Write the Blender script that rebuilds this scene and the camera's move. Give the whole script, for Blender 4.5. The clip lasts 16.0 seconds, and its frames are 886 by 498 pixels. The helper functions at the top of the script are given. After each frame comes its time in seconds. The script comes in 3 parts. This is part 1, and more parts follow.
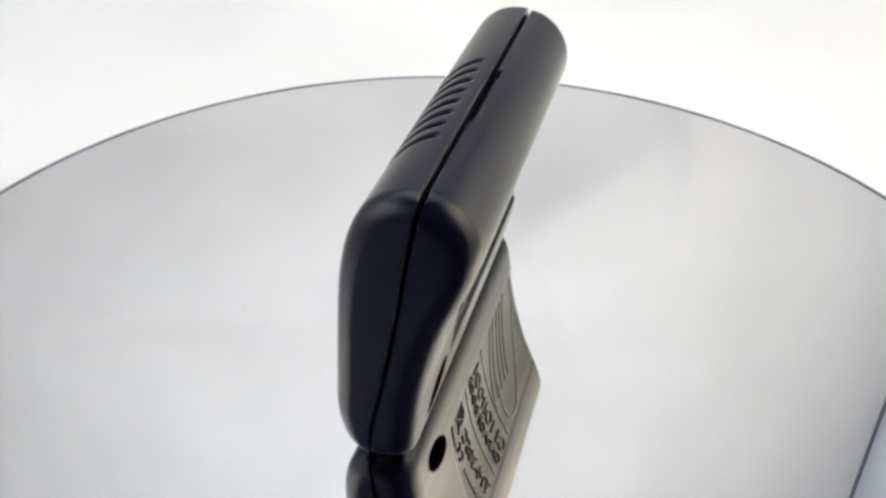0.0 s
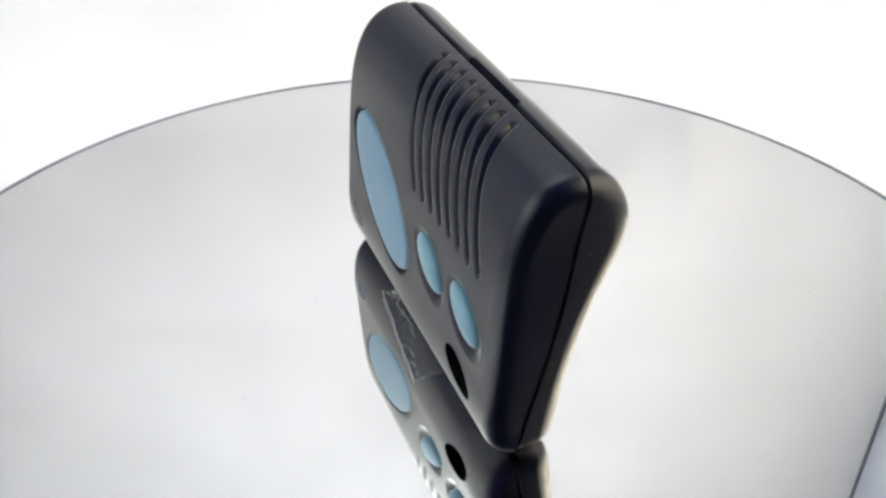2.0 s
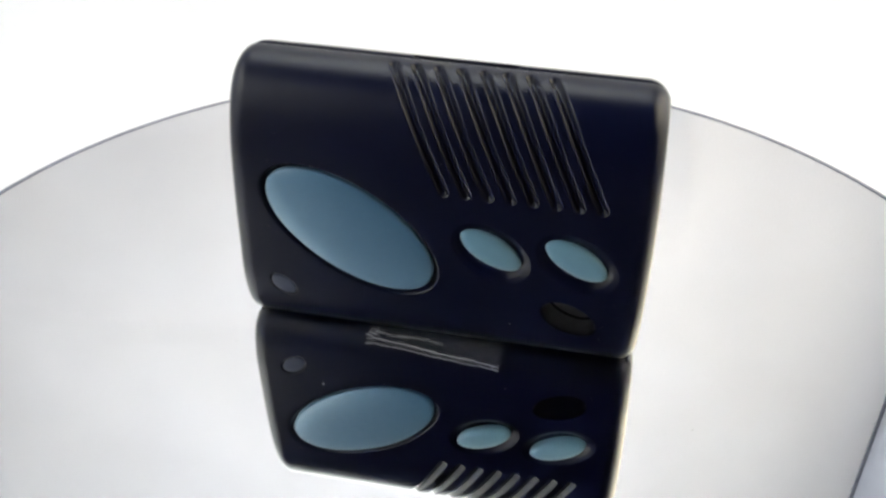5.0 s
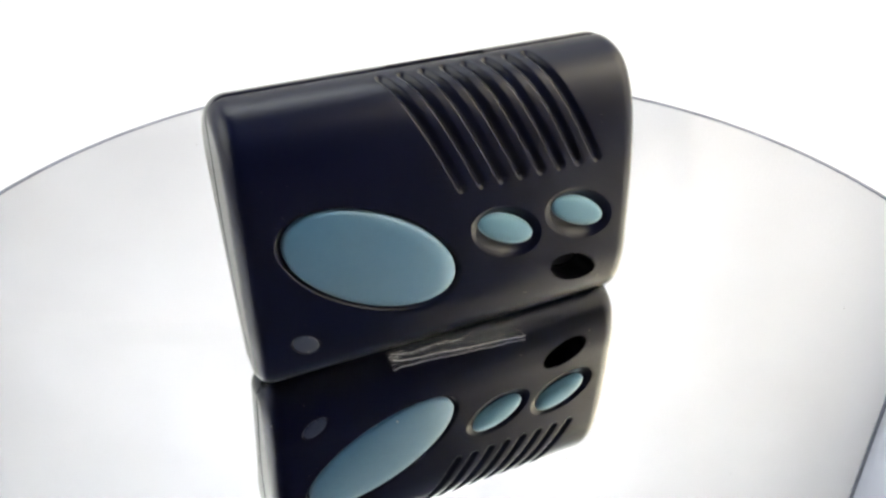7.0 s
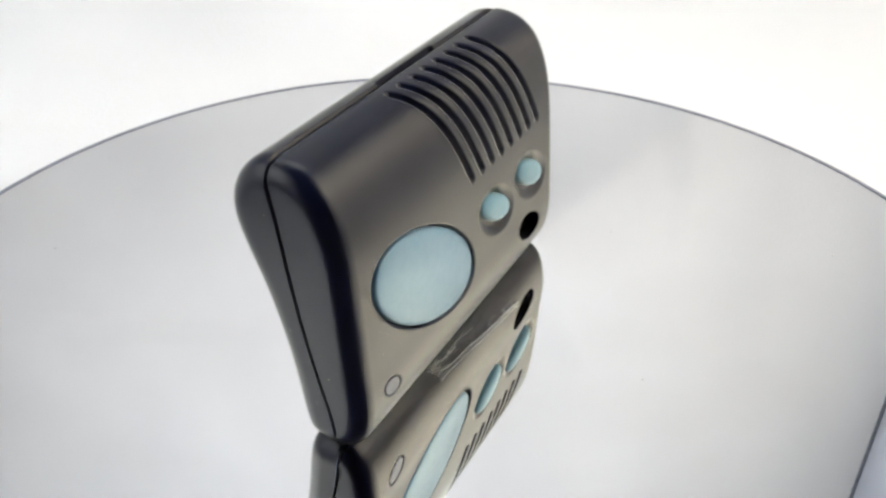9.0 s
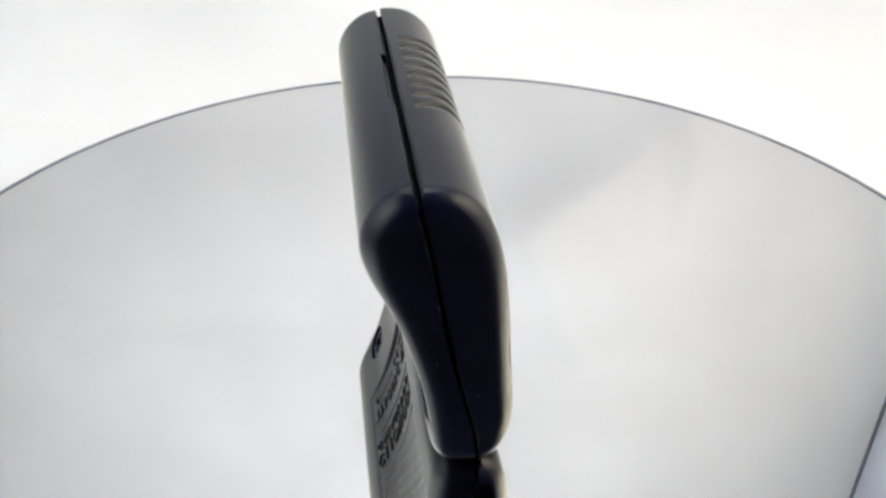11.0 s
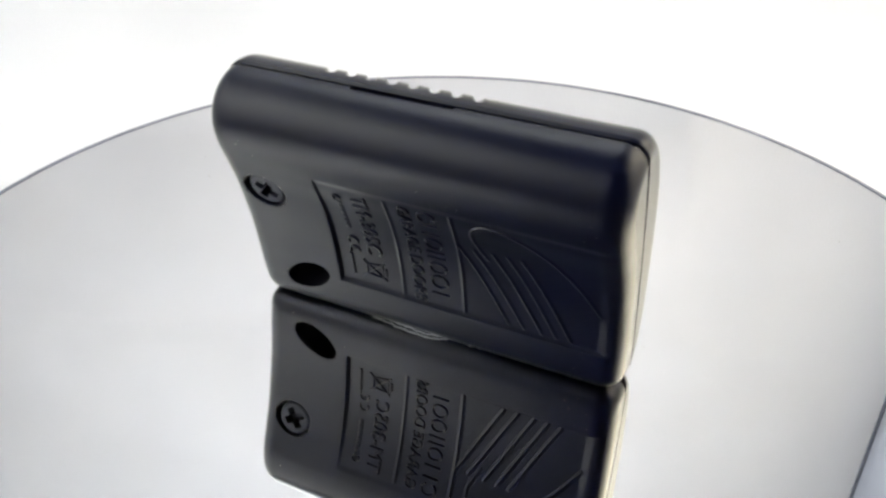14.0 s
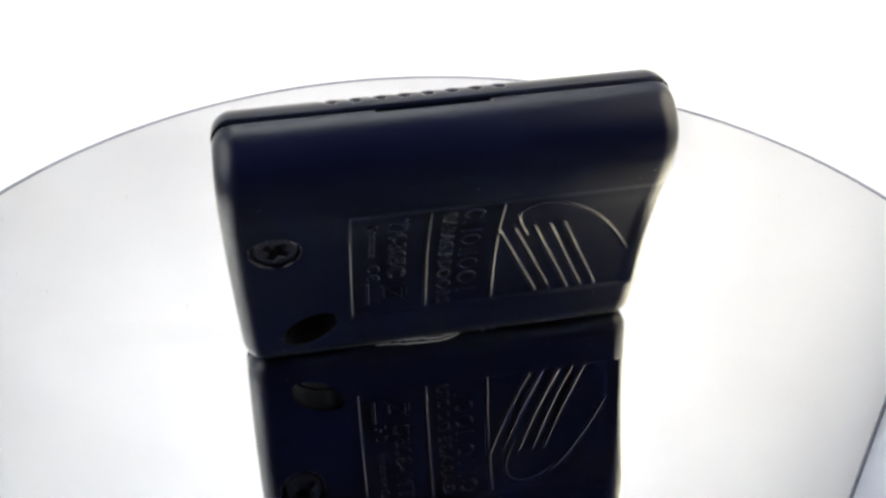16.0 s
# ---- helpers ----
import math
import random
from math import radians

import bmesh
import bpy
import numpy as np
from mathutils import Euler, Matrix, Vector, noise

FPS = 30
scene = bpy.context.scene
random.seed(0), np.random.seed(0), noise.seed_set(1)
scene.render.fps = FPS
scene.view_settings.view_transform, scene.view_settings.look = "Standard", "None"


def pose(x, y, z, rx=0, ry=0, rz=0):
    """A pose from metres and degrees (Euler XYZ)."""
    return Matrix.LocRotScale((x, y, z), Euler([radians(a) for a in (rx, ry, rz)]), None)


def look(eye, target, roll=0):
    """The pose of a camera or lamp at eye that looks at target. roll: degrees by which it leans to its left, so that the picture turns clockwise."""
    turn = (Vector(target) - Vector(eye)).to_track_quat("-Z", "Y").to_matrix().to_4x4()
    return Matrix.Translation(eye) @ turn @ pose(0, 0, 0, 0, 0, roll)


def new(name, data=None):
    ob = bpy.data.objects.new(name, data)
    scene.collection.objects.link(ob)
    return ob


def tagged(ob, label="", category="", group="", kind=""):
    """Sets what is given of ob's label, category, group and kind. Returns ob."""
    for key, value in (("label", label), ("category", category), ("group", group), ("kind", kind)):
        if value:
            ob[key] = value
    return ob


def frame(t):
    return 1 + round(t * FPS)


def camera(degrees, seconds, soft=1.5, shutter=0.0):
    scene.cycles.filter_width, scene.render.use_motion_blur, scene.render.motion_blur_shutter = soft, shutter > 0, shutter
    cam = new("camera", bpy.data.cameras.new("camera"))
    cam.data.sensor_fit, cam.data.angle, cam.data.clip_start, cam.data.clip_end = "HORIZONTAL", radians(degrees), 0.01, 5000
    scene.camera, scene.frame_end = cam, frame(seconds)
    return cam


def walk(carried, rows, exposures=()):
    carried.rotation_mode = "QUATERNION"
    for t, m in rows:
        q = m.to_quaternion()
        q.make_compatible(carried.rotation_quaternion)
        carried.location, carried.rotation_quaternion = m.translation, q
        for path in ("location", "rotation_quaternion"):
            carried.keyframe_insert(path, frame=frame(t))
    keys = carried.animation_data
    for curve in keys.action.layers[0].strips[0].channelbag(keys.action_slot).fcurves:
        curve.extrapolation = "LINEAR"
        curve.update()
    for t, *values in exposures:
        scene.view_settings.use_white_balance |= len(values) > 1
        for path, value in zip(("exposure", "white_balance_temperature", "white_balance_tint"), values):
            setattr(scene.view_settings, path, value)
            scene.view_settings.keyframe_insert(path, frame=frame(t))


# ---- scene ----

# ---------------------------------------------------------------- camera
MM = 0.001
cam = camera(50.15, 16.0, soft=2.8)
EYE = pose(0, -0.1235, 0.10115, 90 - 34.80, 0, -0.20) @ pose(0, 0, 0, 0, 0, 0.126)
EXPOSURES = [(0.0, -0.05), (0.7, -0.06), (1.0, -0.05), (1.5, 0.05), (2.0, 0.11), (3.0, 0.06), (4.0, 0.0), (5.2, 0.25), (6.5, 0.47), (7.0, 0.43), (7.5, 0.39), (8.0, 0.30),
             (9.0, -0.03), (10.2, -0.08), (11.4, 0.02), (12.5, 0.14), (13.0, 0.09), (14.0, 0.10), (14.5, 0.28), (14.8, 0.35), (15.5, 0.44), (16.0, 0.46)]
walk(cam, [(0.0, EYE), (16.0, EYE)], EXPOSURES)

# turn of the mirror plate, in degrees, and the small unevenness of its motor
SPEED = 18.522
UNEVEN = [(0.0, -0.7), (1.0, 0.0), (2.5, 0.3), (4.2, 0.15), (6.3, 0.4), (7.0, 0.3), (8.5, 0.0), (10.0, -0.8),
          (12.4, -1.0), (13.2, -0.7), (14.0, 0.3), (15.0, 0.9), (16.0, 0.7)]


def turn_at(t):
    return SPEED * (t - 7.0) + float(np.interp(t, [a for a, _ in UNEVEN], [b for _, b in UNEVEN]))


# ---------------------------------------------------------------- light
world = bpy.data.worlds.new("room_light")
world.use_nodes = True
world.node_tree.nodes["Background"].inputs[0].default_value = (0.42, 0.60, 1.0, 1)
world.node_tree.nodes["Background"].inputs[1].default_value = 0.018
scene.world = world


def softbox(name, eye, target, w, h, power, colour, roll=0):
    data = bpy.data.lights.new(name, "AREA")
    data.shape, data.size, data.size_y, data.energy, data.color = "RECTANGLE", w, h, power, colour
    ob = new(name, data)
    ob.matrix_basis = look(eye, target, roll)
    return tagged(ob, "studio softbox lamp outside the cloth tent", "lamp")


softbox("softbox_lamp", (0.49, 0.02, 0.27), (0.31, 0.02, 0.27), 0.28, 0.20, 6.6, (1.0, 0.91, 0.75))
softbox("softbox_lamp", (-0.60, -0.15, 0.30), (-0.37, -0.15, 0.30), 0.34, 0.17, 5.7, (0.945, 0.97, 1.0))
softbox("softbox_lamp", (-0.06, 0.27, 0.75), (-0.06, 0.27, 0.5), 0.46, 0.26, 7.7, (0.895, 0.945, 1.0))
softbox("softbox_lamp", (0.0, 0.64, 0.26), (0.0, 0.35, 0.26), 0.56, 0.22, 1.26, (0.955, 0.965, 1.0), 27)


# ---------------------------------------------------------------- materials
def material(name):
    m = bpy.data.materials.new(name)
    m.use_nodes = True
    nt = m.node_tree
    nt.nodes.clear()
    out = nt.nodes.new("ShaderNodeOutputMaterial")
    return m, nt, out


def node(nt, kind, **values):
    n = nt.nodes.new(kind)
    for k, v in values.items():
        if k in n.inputs:
            n.inputs[k].default_value = v
    return n


def coords(nt):
    return nt.nodes.new("ShaderNodeTexCoord").outputs["Object"]


def noise_of(nt, where, scale, detail=3.0, rough=0.5):
    n = node(nt, "ShaderNodeTexNoise", Scale=scale, Detail=detail, Roughness=rough)
    nt.links.new(where, n.inputs["Vector"])
    return n.outputs["Fac"]


def ramp(nt, fac, a, b, lo=0.0, hi=1.0):
    n = nt.nodes.new("ShaderNodeMapRange")
    n.inputs["From Min"].default_value, n.inputs["From Max"].default_value = lo, hi
    n.inputs["To Min"].default_value, n.inputs["To Max"].default_value = a, b
    nt.links.new(fac, n.inputs["Value"])
    return n.outputs["Result"]


def blend(nt, fac, a, b):
    n = nt.nodes.new("ShaderNodeMix")
    n.data_type = "RGBA"
    nt.links.new(fac, n.inputs["Factor"])
    n.inputs["A"].default_value, n.inputs["B"].default_value = (*a, 1), (*b, 1)
    return n.outputs["Result"]


def surface(name, a, b, scale, rough, bump=0.0, bump_scale=1000.0, metal=0.0, specular=0.5, spread=0.06, tint=(1.0, 1.0, 1.0), sheen=0.0, ior=1.5):
    """A principled surface between two near colours, with uneven gloss and fine relief."""
    m, nt, out = material(name)
    p = node(nt, "ShaderNodeBsdfPrincipled", Metallic=metal, IOR=ior)
    p.inputs["Specular IOR Level"].default_value = specular
    p.inputs["Specular Tint"].default_value = (*tint, 1)
    p.inputs["Sheen Weight"].default_value, p.inputs["Sheen Roughness"].default_value = sheen, 0.45
    p.inputs["Sheen Tint"].default_value = (*tint, 1)
    where = coords(nt)
    big = noise_of(nt, where, scale)
    colour = blend(nt, ramp(nt, big, 0, 1, 0.35, 0.65), a, b)
    nt.links.new(colour, p.inputs["Base Color"])
    nt.links.new(ramp(nt, noise_of(nt, where, scale * 3.1), rough - spread, rough + spread, 0.3, 0.7), p.inputs["Roughness"])
    if bump:
        bn = node(nt, "ShaderNodeBump", Strength=bump, Distance=0.0001)
        nt.links.new(noise_of(nt, where, bump_scale, 4.0, 0.6), bn.inputs["Height"])
        nt.links.new(bn.outputs["Normal"], p.inputs["Normal"])
    nt.links.new(p.outputs["BSDF"], out.inputs["Surface"])
    return m


def satin_plastic():
    """Dark navy-black moulded plastic under a satin skin."""
    m, nt, out = material("black_satin_plastic")
    where = coords(nt)
    body, skin = node(nt, "ShaderNodeBsdfDiffuse"), node(nt, "ShaderNodeBsdfGlossy", Color=(1.0, 0.995, 0.90, 1))
    skin.distribution = "BECKMANN"
    tone = blend(nt, ramp(nt, noise_of(nt, where, 90), 0, 1, 0.35, 0.65), (0.0019, 0.0034, 0.0160), (0.0027, 0.0044, 0.0190))
    nt.links.new(tone, body.inputs["Color"])
    nt.links.new(ramp(nt, noise_of(nt, where, 280), 0.335, 0.375, 0.3, 0.7), skin.inputs["Roughness"])
    grain = node(nt, "ShaderNodeBump", Strength=0.05, Distance=0.0001)
    nt.links.new(noise_of(nt, where, 2400, 3.0), grain.inputs["Height"])
    facing = node(nt, "ShaderNodeLayerWeight", Blend=0.5)
    for s in (body, skin, facing):
        nt.links.new(grain.outputs["Normal"], s.inputs["Normal"])
    # gloss rises from the plastic's own reflectance to full at grazing
    rise = nt.nodes.new("ShaderNodeMath")
    rise.operation = "POWER"
    rise.inputs[1].default_value = 5.0
    nt.links.new(facing.outputs["Facing"], rise.inputs[0])
    mix = node(nt, "ShaderNodeMixShader")
    nt.links.new(ramp(nt, rise.outputs[0], 0.028, 1.0), mix.inputs[0])
    nt.links.new(body.outputs[0], mix.inputs[1])
    # a faint wide sheen of fine moulding grain beside the main gloss
    haze, gloss = node(nt, "ShaderNodeBsdfGlossy", Roughness=0.62, Color=(0.95, 0.98, 1.0, 1)), node(nt, "ShaderNodeMixShader", Fac=0.1)
    nt.links.new(skin.outputs[0], gloss.inputs[1])
    nt.links.new(haze.outputs[0], gloss.inputs[2])
    nt.links.new(gloss.outputs[0], mix.inputs[2])
    nt.links.new(mix.outputs[0], out.inputs["Surface"])
    return m


BLACK = satin_plastic()
# Shade of the parting gap, put into a near-black colour.
DARK = surface("gap_shade_black", (0.002, 0.0023, 0.005), (0.003, 0.0033, 0.006), 90, 0.6, specular=0.02)
BLUE = surface("pale_blue_rubber", (0.027, 0.112, 0.222), (0.032, 0.119, 0.231), 260, 0.44, 0.12, 2600, specular=1.0, tint=(0.79, 1.0, 0.985), sheen=0.60, ior=1.68)
# BLUE's rubber made paler: light on the domed small keys put into colour.
PALE = surface("domelit_blue_rubber", (0.110, 0.240, 0.320), (0.120, 0.252, 0.332), 260, 0.45, 0.12, 2600, specular=0.5, tint=(0.8, 1.0, 1.0), sheen=0.85)
# Case plastic in the cord hole, darker and duller to carry its shade.
HOLE = surface("shaded_hole_wall", (0.002, 0.002, 0.004), (0.003, 0.003, 0.005), 200, 0.5, specular=0.04)
LEDM = surface("grey_led_lens", (0.036, 0.047, 0.08), (0.046, 0.058, 0.092), 200, 0.36)
SCREW = surface("black_oxide_steel", (0.005, 0.007, 0.016), (0.008, 0.010, 0.022), 300, 0.36, specular=0.35)
# Dark line that the glass edge shows by refraction, put into colour.
RIM = surface("refraction_line_grey", (0.14, 0.15, 0.19), (0.20, 0.21, 0.26), 40, 0.35, 0.2, 3000)
BASE = surface("white_abs_plastic", (0.72, 0.72, 0.71), (0.78, 0.78, 0.77), 40, 0.4, 0.1, 3000)
TABLE = surface("dark_wood_table", (0.045, 0.032, 0.022), (0.065, 0.046, 0.03), 14, 0.5, 0.3, 400)
ROOM = surface("grey_wall_paint", (0.012, 0.018, 0.042), (0.017, 0.024, 0.050), 3, 0.8, 0.3, 200)
PIPING = surface("grey_seam_tape", (0.10, 0.11, 0.14), (0.13, 0.14, 0.17), 80, 0.8)
DUST = surface("grey_dust", (0.35, 0.33, 0.30), (0.5, 0.48, 0.45), 300, 0.9)


def mirror_material():
    m, nt, out = material("silvered_mirror")
    g = node(nt, "ShaderNodeBsdfPrincipled", Metallic=1.0)
    where = coords(nt)
    nt.links.new(blend(nt, noise_of(nt, where, 30), (0.885, 0.885, 0.89), (0.91, 0.91, 0.91)), g.inputs["Base Color"])
    nt.links.new(ramp(nt, noise_of(nt, where, 60), 0.0, 0.012, 0.4, 0.75), g.inputs["Roughness"])
    nt.links.new(g.outputs["BSDF"], out.inputs["Surface"])
    return m


def cloth_material(name, through_it, thin=(0.76, 0.76, 0.765), thick=(0.87, 0.87, 0.87)):
    m, nt, out = material(name)
    where = coords(nt)
    # Random soft patches of tone stand in for the shading of folds.
    tone = blend(nt, ramp(nt, noise_of(nt, where, 7, 2.0, 0.4), 0, 1, 0.3, 0.7), thin, thick)
    bn = node(nt, "ShaderNodeBump", Strength=0.25, Distance=0.0006)
    nt.links.new(noise_of(nt, where, 700, 3), bn.inputs["Height"])
    d, t = node(nt, "ShaderNodeBsdfDiffuse"), node(nt, "ShaderNodeBsdfTranslucent")
    for s in (d, t):
        nt.links.new(tone, s.inputs["Color"])
        nt.links.new(bn.outputs["Normal"], s.inputs["Normal"])
    mix = node(nt, "ShaderNodeMixShader", Fac=through_it)
    nt.links.new(d.outputs[0], mix.inputs[1])
    nt.links.new(t.outputs[0], mix.inputs[2])
    nt.links.new(mix.outputs[0], out.inputs["Surface"])
    return m


def tape_material():
    m, nt, out = material("clear_tape")
    where = coords(nt)
    tr = node(nt, "ShaderNodeBsdfTransparent", Color=(0.93, 0.93, 0.92, 1))
    gl = node(nt, "ShaderNodeBsdfGlossy", Roughness=0.12)
    bn = node(nt, "ShaderNodeBump", Strength=0.4, Distance=0.0004)
    nt.links.new(noise_of(nt, where, 900, 3), bn.inputs["Height"])
    nt.links.new(bn.outputs["Normal"], gl.inputs["Normal"])
    fr = node(nt, "ShaderNodeFresnel", IOR=1.4)
    nt.links.new(bn.outputs["Normal"], fr.inputs["Normal"])
    mix = node(nt, "ShaderNodeMixShader")
    nt.links.new(fr.outputs[0], mix.inputs[0])
    nt.links.new(tr.outputs[0], mix.inputs[1])
    nt.links.new(gl.outputs[0], mix.inputs[2])
    haze = node(nt, "ShaderNodeBsdfDiffuse", Color=(0.58, 0.60, 0.63, 1))
    mix2 = node(nt, "ShaderNodeMixShader")
    nt.links.new(ramp(nt, noise_of(nt, where, 500, 4), 0.05, 0.15, 0.40, 0.75), mix2.inputs[0])
    nt.links.new(mix.outputs[0], mix2.inputs[1])
    nt.links.new(haze.outputs[0], mix2.inputs[2])
    nt.links.new(mix2.outputs[0], out.inputs["Surface"])
    return m


# Mostly opaque white: glints of the tape's edges put into colour.
def bead_material():
    m, nt, out = material("tape_glint_white")
    p = node(nt, "ShaderNodeBsdfPrincipled", Roughness=0.15, IOR=1.45)
    p.inputs["Base Color"].default_value = (0.88, 0.89, 0.90, 1)
    p.inputs["Transmission Weight"].default_value = 0.25
    nt.links.new(p.outputs["BSDF"], out.inputs["Surface"])
    return m


# The right wall's dim rear end: shade put into a greyer cloth colour.
GREY = cloth_material("shaded_corner_cloth", 0.3, (0.34, 0.37, 0.43), (0.40, 0.43, 0.50))
MIRROR, CLOTH, SHEET, TAPE, BEAD = mirror_material(), cloth_material("white_tent_cloth", 0.62), cloth_material("white_table_cloth", 0.04), tape_material(), bead_material()


# ---------------------------------------------------------------- mesh helpers
def mesh_of(name, verts, faces, mat, smooth=True, weld=False):
    me = bpy.data.meshes.new(name)
    me.from_pydata([tuple(v) for v in np.asarray(verts, float).tolist()], [], faces)
    me.materials.append(mat)
    me.update()
    bm = bmesh.new()
    bm.from_mesh(me)
    if weld:
        bmesh.ops.remove_doubles(bm, verts=bm.verts, dist=2e-6)
    bmesh.ops.recalc_face_normals(bm, faces=bm.faces)
    bm.to_mesh(me)
    bm.free()
    if smooth:
        me.polygons.foreach_set("use_smooth", [True] * len(me.polygons))
        me.set_sharp_from_angle(angle=radians(50))
    return me


def piece(name, me, parent=None, label=""):
    ob = new(name, me)
    ob.parent = parent
    if label:
        tagged(ob, label)
    return ob


def grid_faces(n, m, base=0, closed=False):
    """Quads of an n x m grid of vertices, row after row; closed joins the last column to the first."""
    cols = m if closed else m - 1
    return [(base + i * m + j, base + i * m + (j + 1) % m, base + (i + 1) * m + (j + 1) % m, base + (i + 1) * m + j)
            for i in range(n - 1) for j in range(cols)]


def lathe(profile, n=192):
    """Verts and faces of a turned body round z; profile: (radius, z) from axis to axis."""
    verts, faces = [], []
    for r, z in profile:
        for k in range(n):
            a = 2 * math.pi * k / n
            verts.append((r * math.cos(a), r * math.sin(a), z))
    faces = grid_faces(len(profile), n, 0, True)
    return verts, faces


# ---------------------------------------------------------------- room, table, cloth tent
def room():
    def slab(name, lo, hi, mat, label, cat):
        bm = bmesh.new()
        bmesh.ops.create_cube(bm, size=1)
        for v in bm.verts:
            for i in range(3):
                v.co[i] = lo[i] if v.co[i] < 0 else hi[i]
        me = bpy.data.meshes.new(name)
        bm.to_mesh(me)
        bm.free()
        me.materials.append(mat)
        return tagged(new(name, me), label, cat, kind="structure")
    slab("floor", (-2.5, -2.5, -0.86), (2.5, 2.5, -0.80), ROOM, "dim grey floor of the room", "floor")
    slab("ceiling", (-2.5, -2.5, 1.70), (2.5, 2.5, 1.76), ROOM, "dim grey ceiling of the room", "ceiling")
    slab("wall_north", (-2.5, 2.5, -0.80), (2.5, 2.56, 1.70), ROOM, "dim grey painted wall", "wall")
    slab("wall_south", (-2.5, -2.56, -0.80), (2.5, -2.5, 1.70), ROOM, "dim grey painted wall", "wall")
    slab("wall_east", (2.5, -2.5, -0.80), (2.56, 2.5, 1.70), ROOM, "dim grey painted wall", "wall")
    slab("wall_west", (-2.56, -2.5, -0.80), (-2.5, 2.5, 1.70), ROOM, "dim grey painted wall", "wall")


TZ = -0.034  # top of the cloth under the turntable
WX0, WX1, WY1, WZ = -0.37, 0.310, 0.355, 0.56


def ripple(u, v, seed):
    return noise.noise((u * 7 + seed, v * 7, 0.3)) * 0.5 + noise.noise((u * 19, v * 15 + seed, 1.7)) * 0.22


def crease(u, v, a, b, width, height):
    """A pulled fold along the line a-b: steep on one side, soft on the other."""
    dx, dy = b[0] - a[0], b[1] - a[1]
    ln = math.hypot(dx, dy)
    t = ((u - a[0]) * dx + (v - a[1]) * dy) / ln
    n = (-(u - a[0]) * dy + (v - a[1]) * dx) / ln
    fade = 1 / (1 + math.exp(-(t + 0.01) / 0.02)) / (1 + math.exp((t - ln - 0.01) / 0.02))
    return fade * height * math.exp(-(n / (width if n > 0 else width * 3)) ** 2)


def tent():
    top = new("light_tent")
    tagged(top, "white cloth photo tent with soft folds, open at the front", "tent", kind="structure")

    def sheet(name, place, nu, nv, mat=CLOTH):
        verts = [place(i / (nu - 1), j / (nv - 1)) for i in range(nu) for j in range(nv)]
        return piece(name, mesh_of(name, verts, grid_faces(nu, nv), mat), top)

    def back(a, b):
        x, z = WX0 + a * (WX1 - WX0), TZ + b * (WZ - TZ)
        d = 0.020 * ripple(x, z, 3)
        d -= crease(x, z, (-0.33, 0.272), (-0.07, 0.306), 0.010, 0.0075)
        d -= crease(x, z, (-0.20, 0.150), (-0.04, 0.147), 0.010, 0.0045)
        d += crease(x, z, (0.145, 0.125), (0.035, 0.225), 0.026, 0.024)
        d += crease(x, z, (0.135, 0.120), (0.140, 0.165), 0.010, 0.013)
        d += crease(x, z, (0.05, 0.20), (0.10, 0.32), 0.02, 0.009)
        d *= min(1, 12 * a, 12 * (1 - a), 12 * (1 - b))
        sweep = 0.05 * max(0, 1 - (z - TZ) / 0.05) ** 2
        return x, WY1 - d - sweep, z

    def side(x0, s, seed, front, rear=WY1):
        def place(a, b):
            y, z = front + a * (rear - front), TZ + b * (WZ - TZ)
            d = 0.006 * ripple(y, z, seed) * min(1, 12 * (1 - a), 12 * (1 - b))
            return x0 - s * d, y, z
        return place

    def over(a, b):
        x, y = WX0 + a * (WX1 - WX0), 0.08 + b * (WY1 - 0.08)
        return x, y, WZ - 0.006 * ripple(x, y, 9) * min(1, 12 * a, 12 * (1 - a), 12 * (1 - b))
    sheet("back_cloth", back, 240, 220)
    sheet("side_cloth", side(WX0, -1, 5, -0.42), 150, 100)
    sheet("side_cloth", side(WX1, 1, 7, -0.165, 0.255), 120, 100)
    # Rear strip of the right wall, its dimness painted in with greyer cloth.
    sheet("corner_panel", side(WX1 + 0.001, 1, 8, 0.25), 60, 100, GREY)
    sheet("roof_cloth", over, 100, 100)
    v, f = lathe([(0.0012, 0.0), (0.0012, WZ - TZ)], 12)
    for cx in (WX0 + 0.002, WX1 - 0.002):
        piece("corner_seam", mesh_of("corner_seam", v, f, PIPING), top).location = (cx, WY1 - 0.002, TZ)

    ground_verts = [(-1.1 + 2.2 * i / 90, -0.125 + 0.725 * j / 60, TZ + 0.0004 * noise.noise((i * 0.3, j * 0.3, 2)))
                    for i in range(91) for j in range(61)]
    sheetob = new("cloth_sheet", mesh_of("cloth_sheet", ground_verts, grid_faces(91, 61), SHEET))
    tagged(sheetob, "plain white cloth spread under the turntable", "cloth")
    bm = bmesh.new()
    bmesh.ops.create_cube(bm, size=1)
    bmesh.ops.scale(bm, vec=(2.3, 1.3, 0.04), verts=bm.verts)
    bmesh.ops.bevel(bm, geom=bm.edges, offset=0.006, segments=3, affect="EDGES")
    me = bpy.data.meshes.new("tabletop")
    bm.to_mesh(me)
    bm.free()
    me.materials.append(TABLE)
    tab = new("table")
    tab.location = (0, 0.05, TZ - 0.004)
    tagged(tab, "dark wooden table under the white cloth", "table")
    piece("tabletop", me, tab).location = (0, 0, -0.02)
    for sx in (-1, 1):
        for sy in (-1, 1):
            verts, faces = lathe([(0.0, -0.762), (0.022, -0.762), (0.03, -0.04), (0.0, -0.04)], 24)
            piece("leg", mesh_of("leg", verts, faces, TABLE), tab).location = (sx * 1.05, sy * 0.55, 0)


# ---------------------------------------------------------------- turntable
R = 0.1003


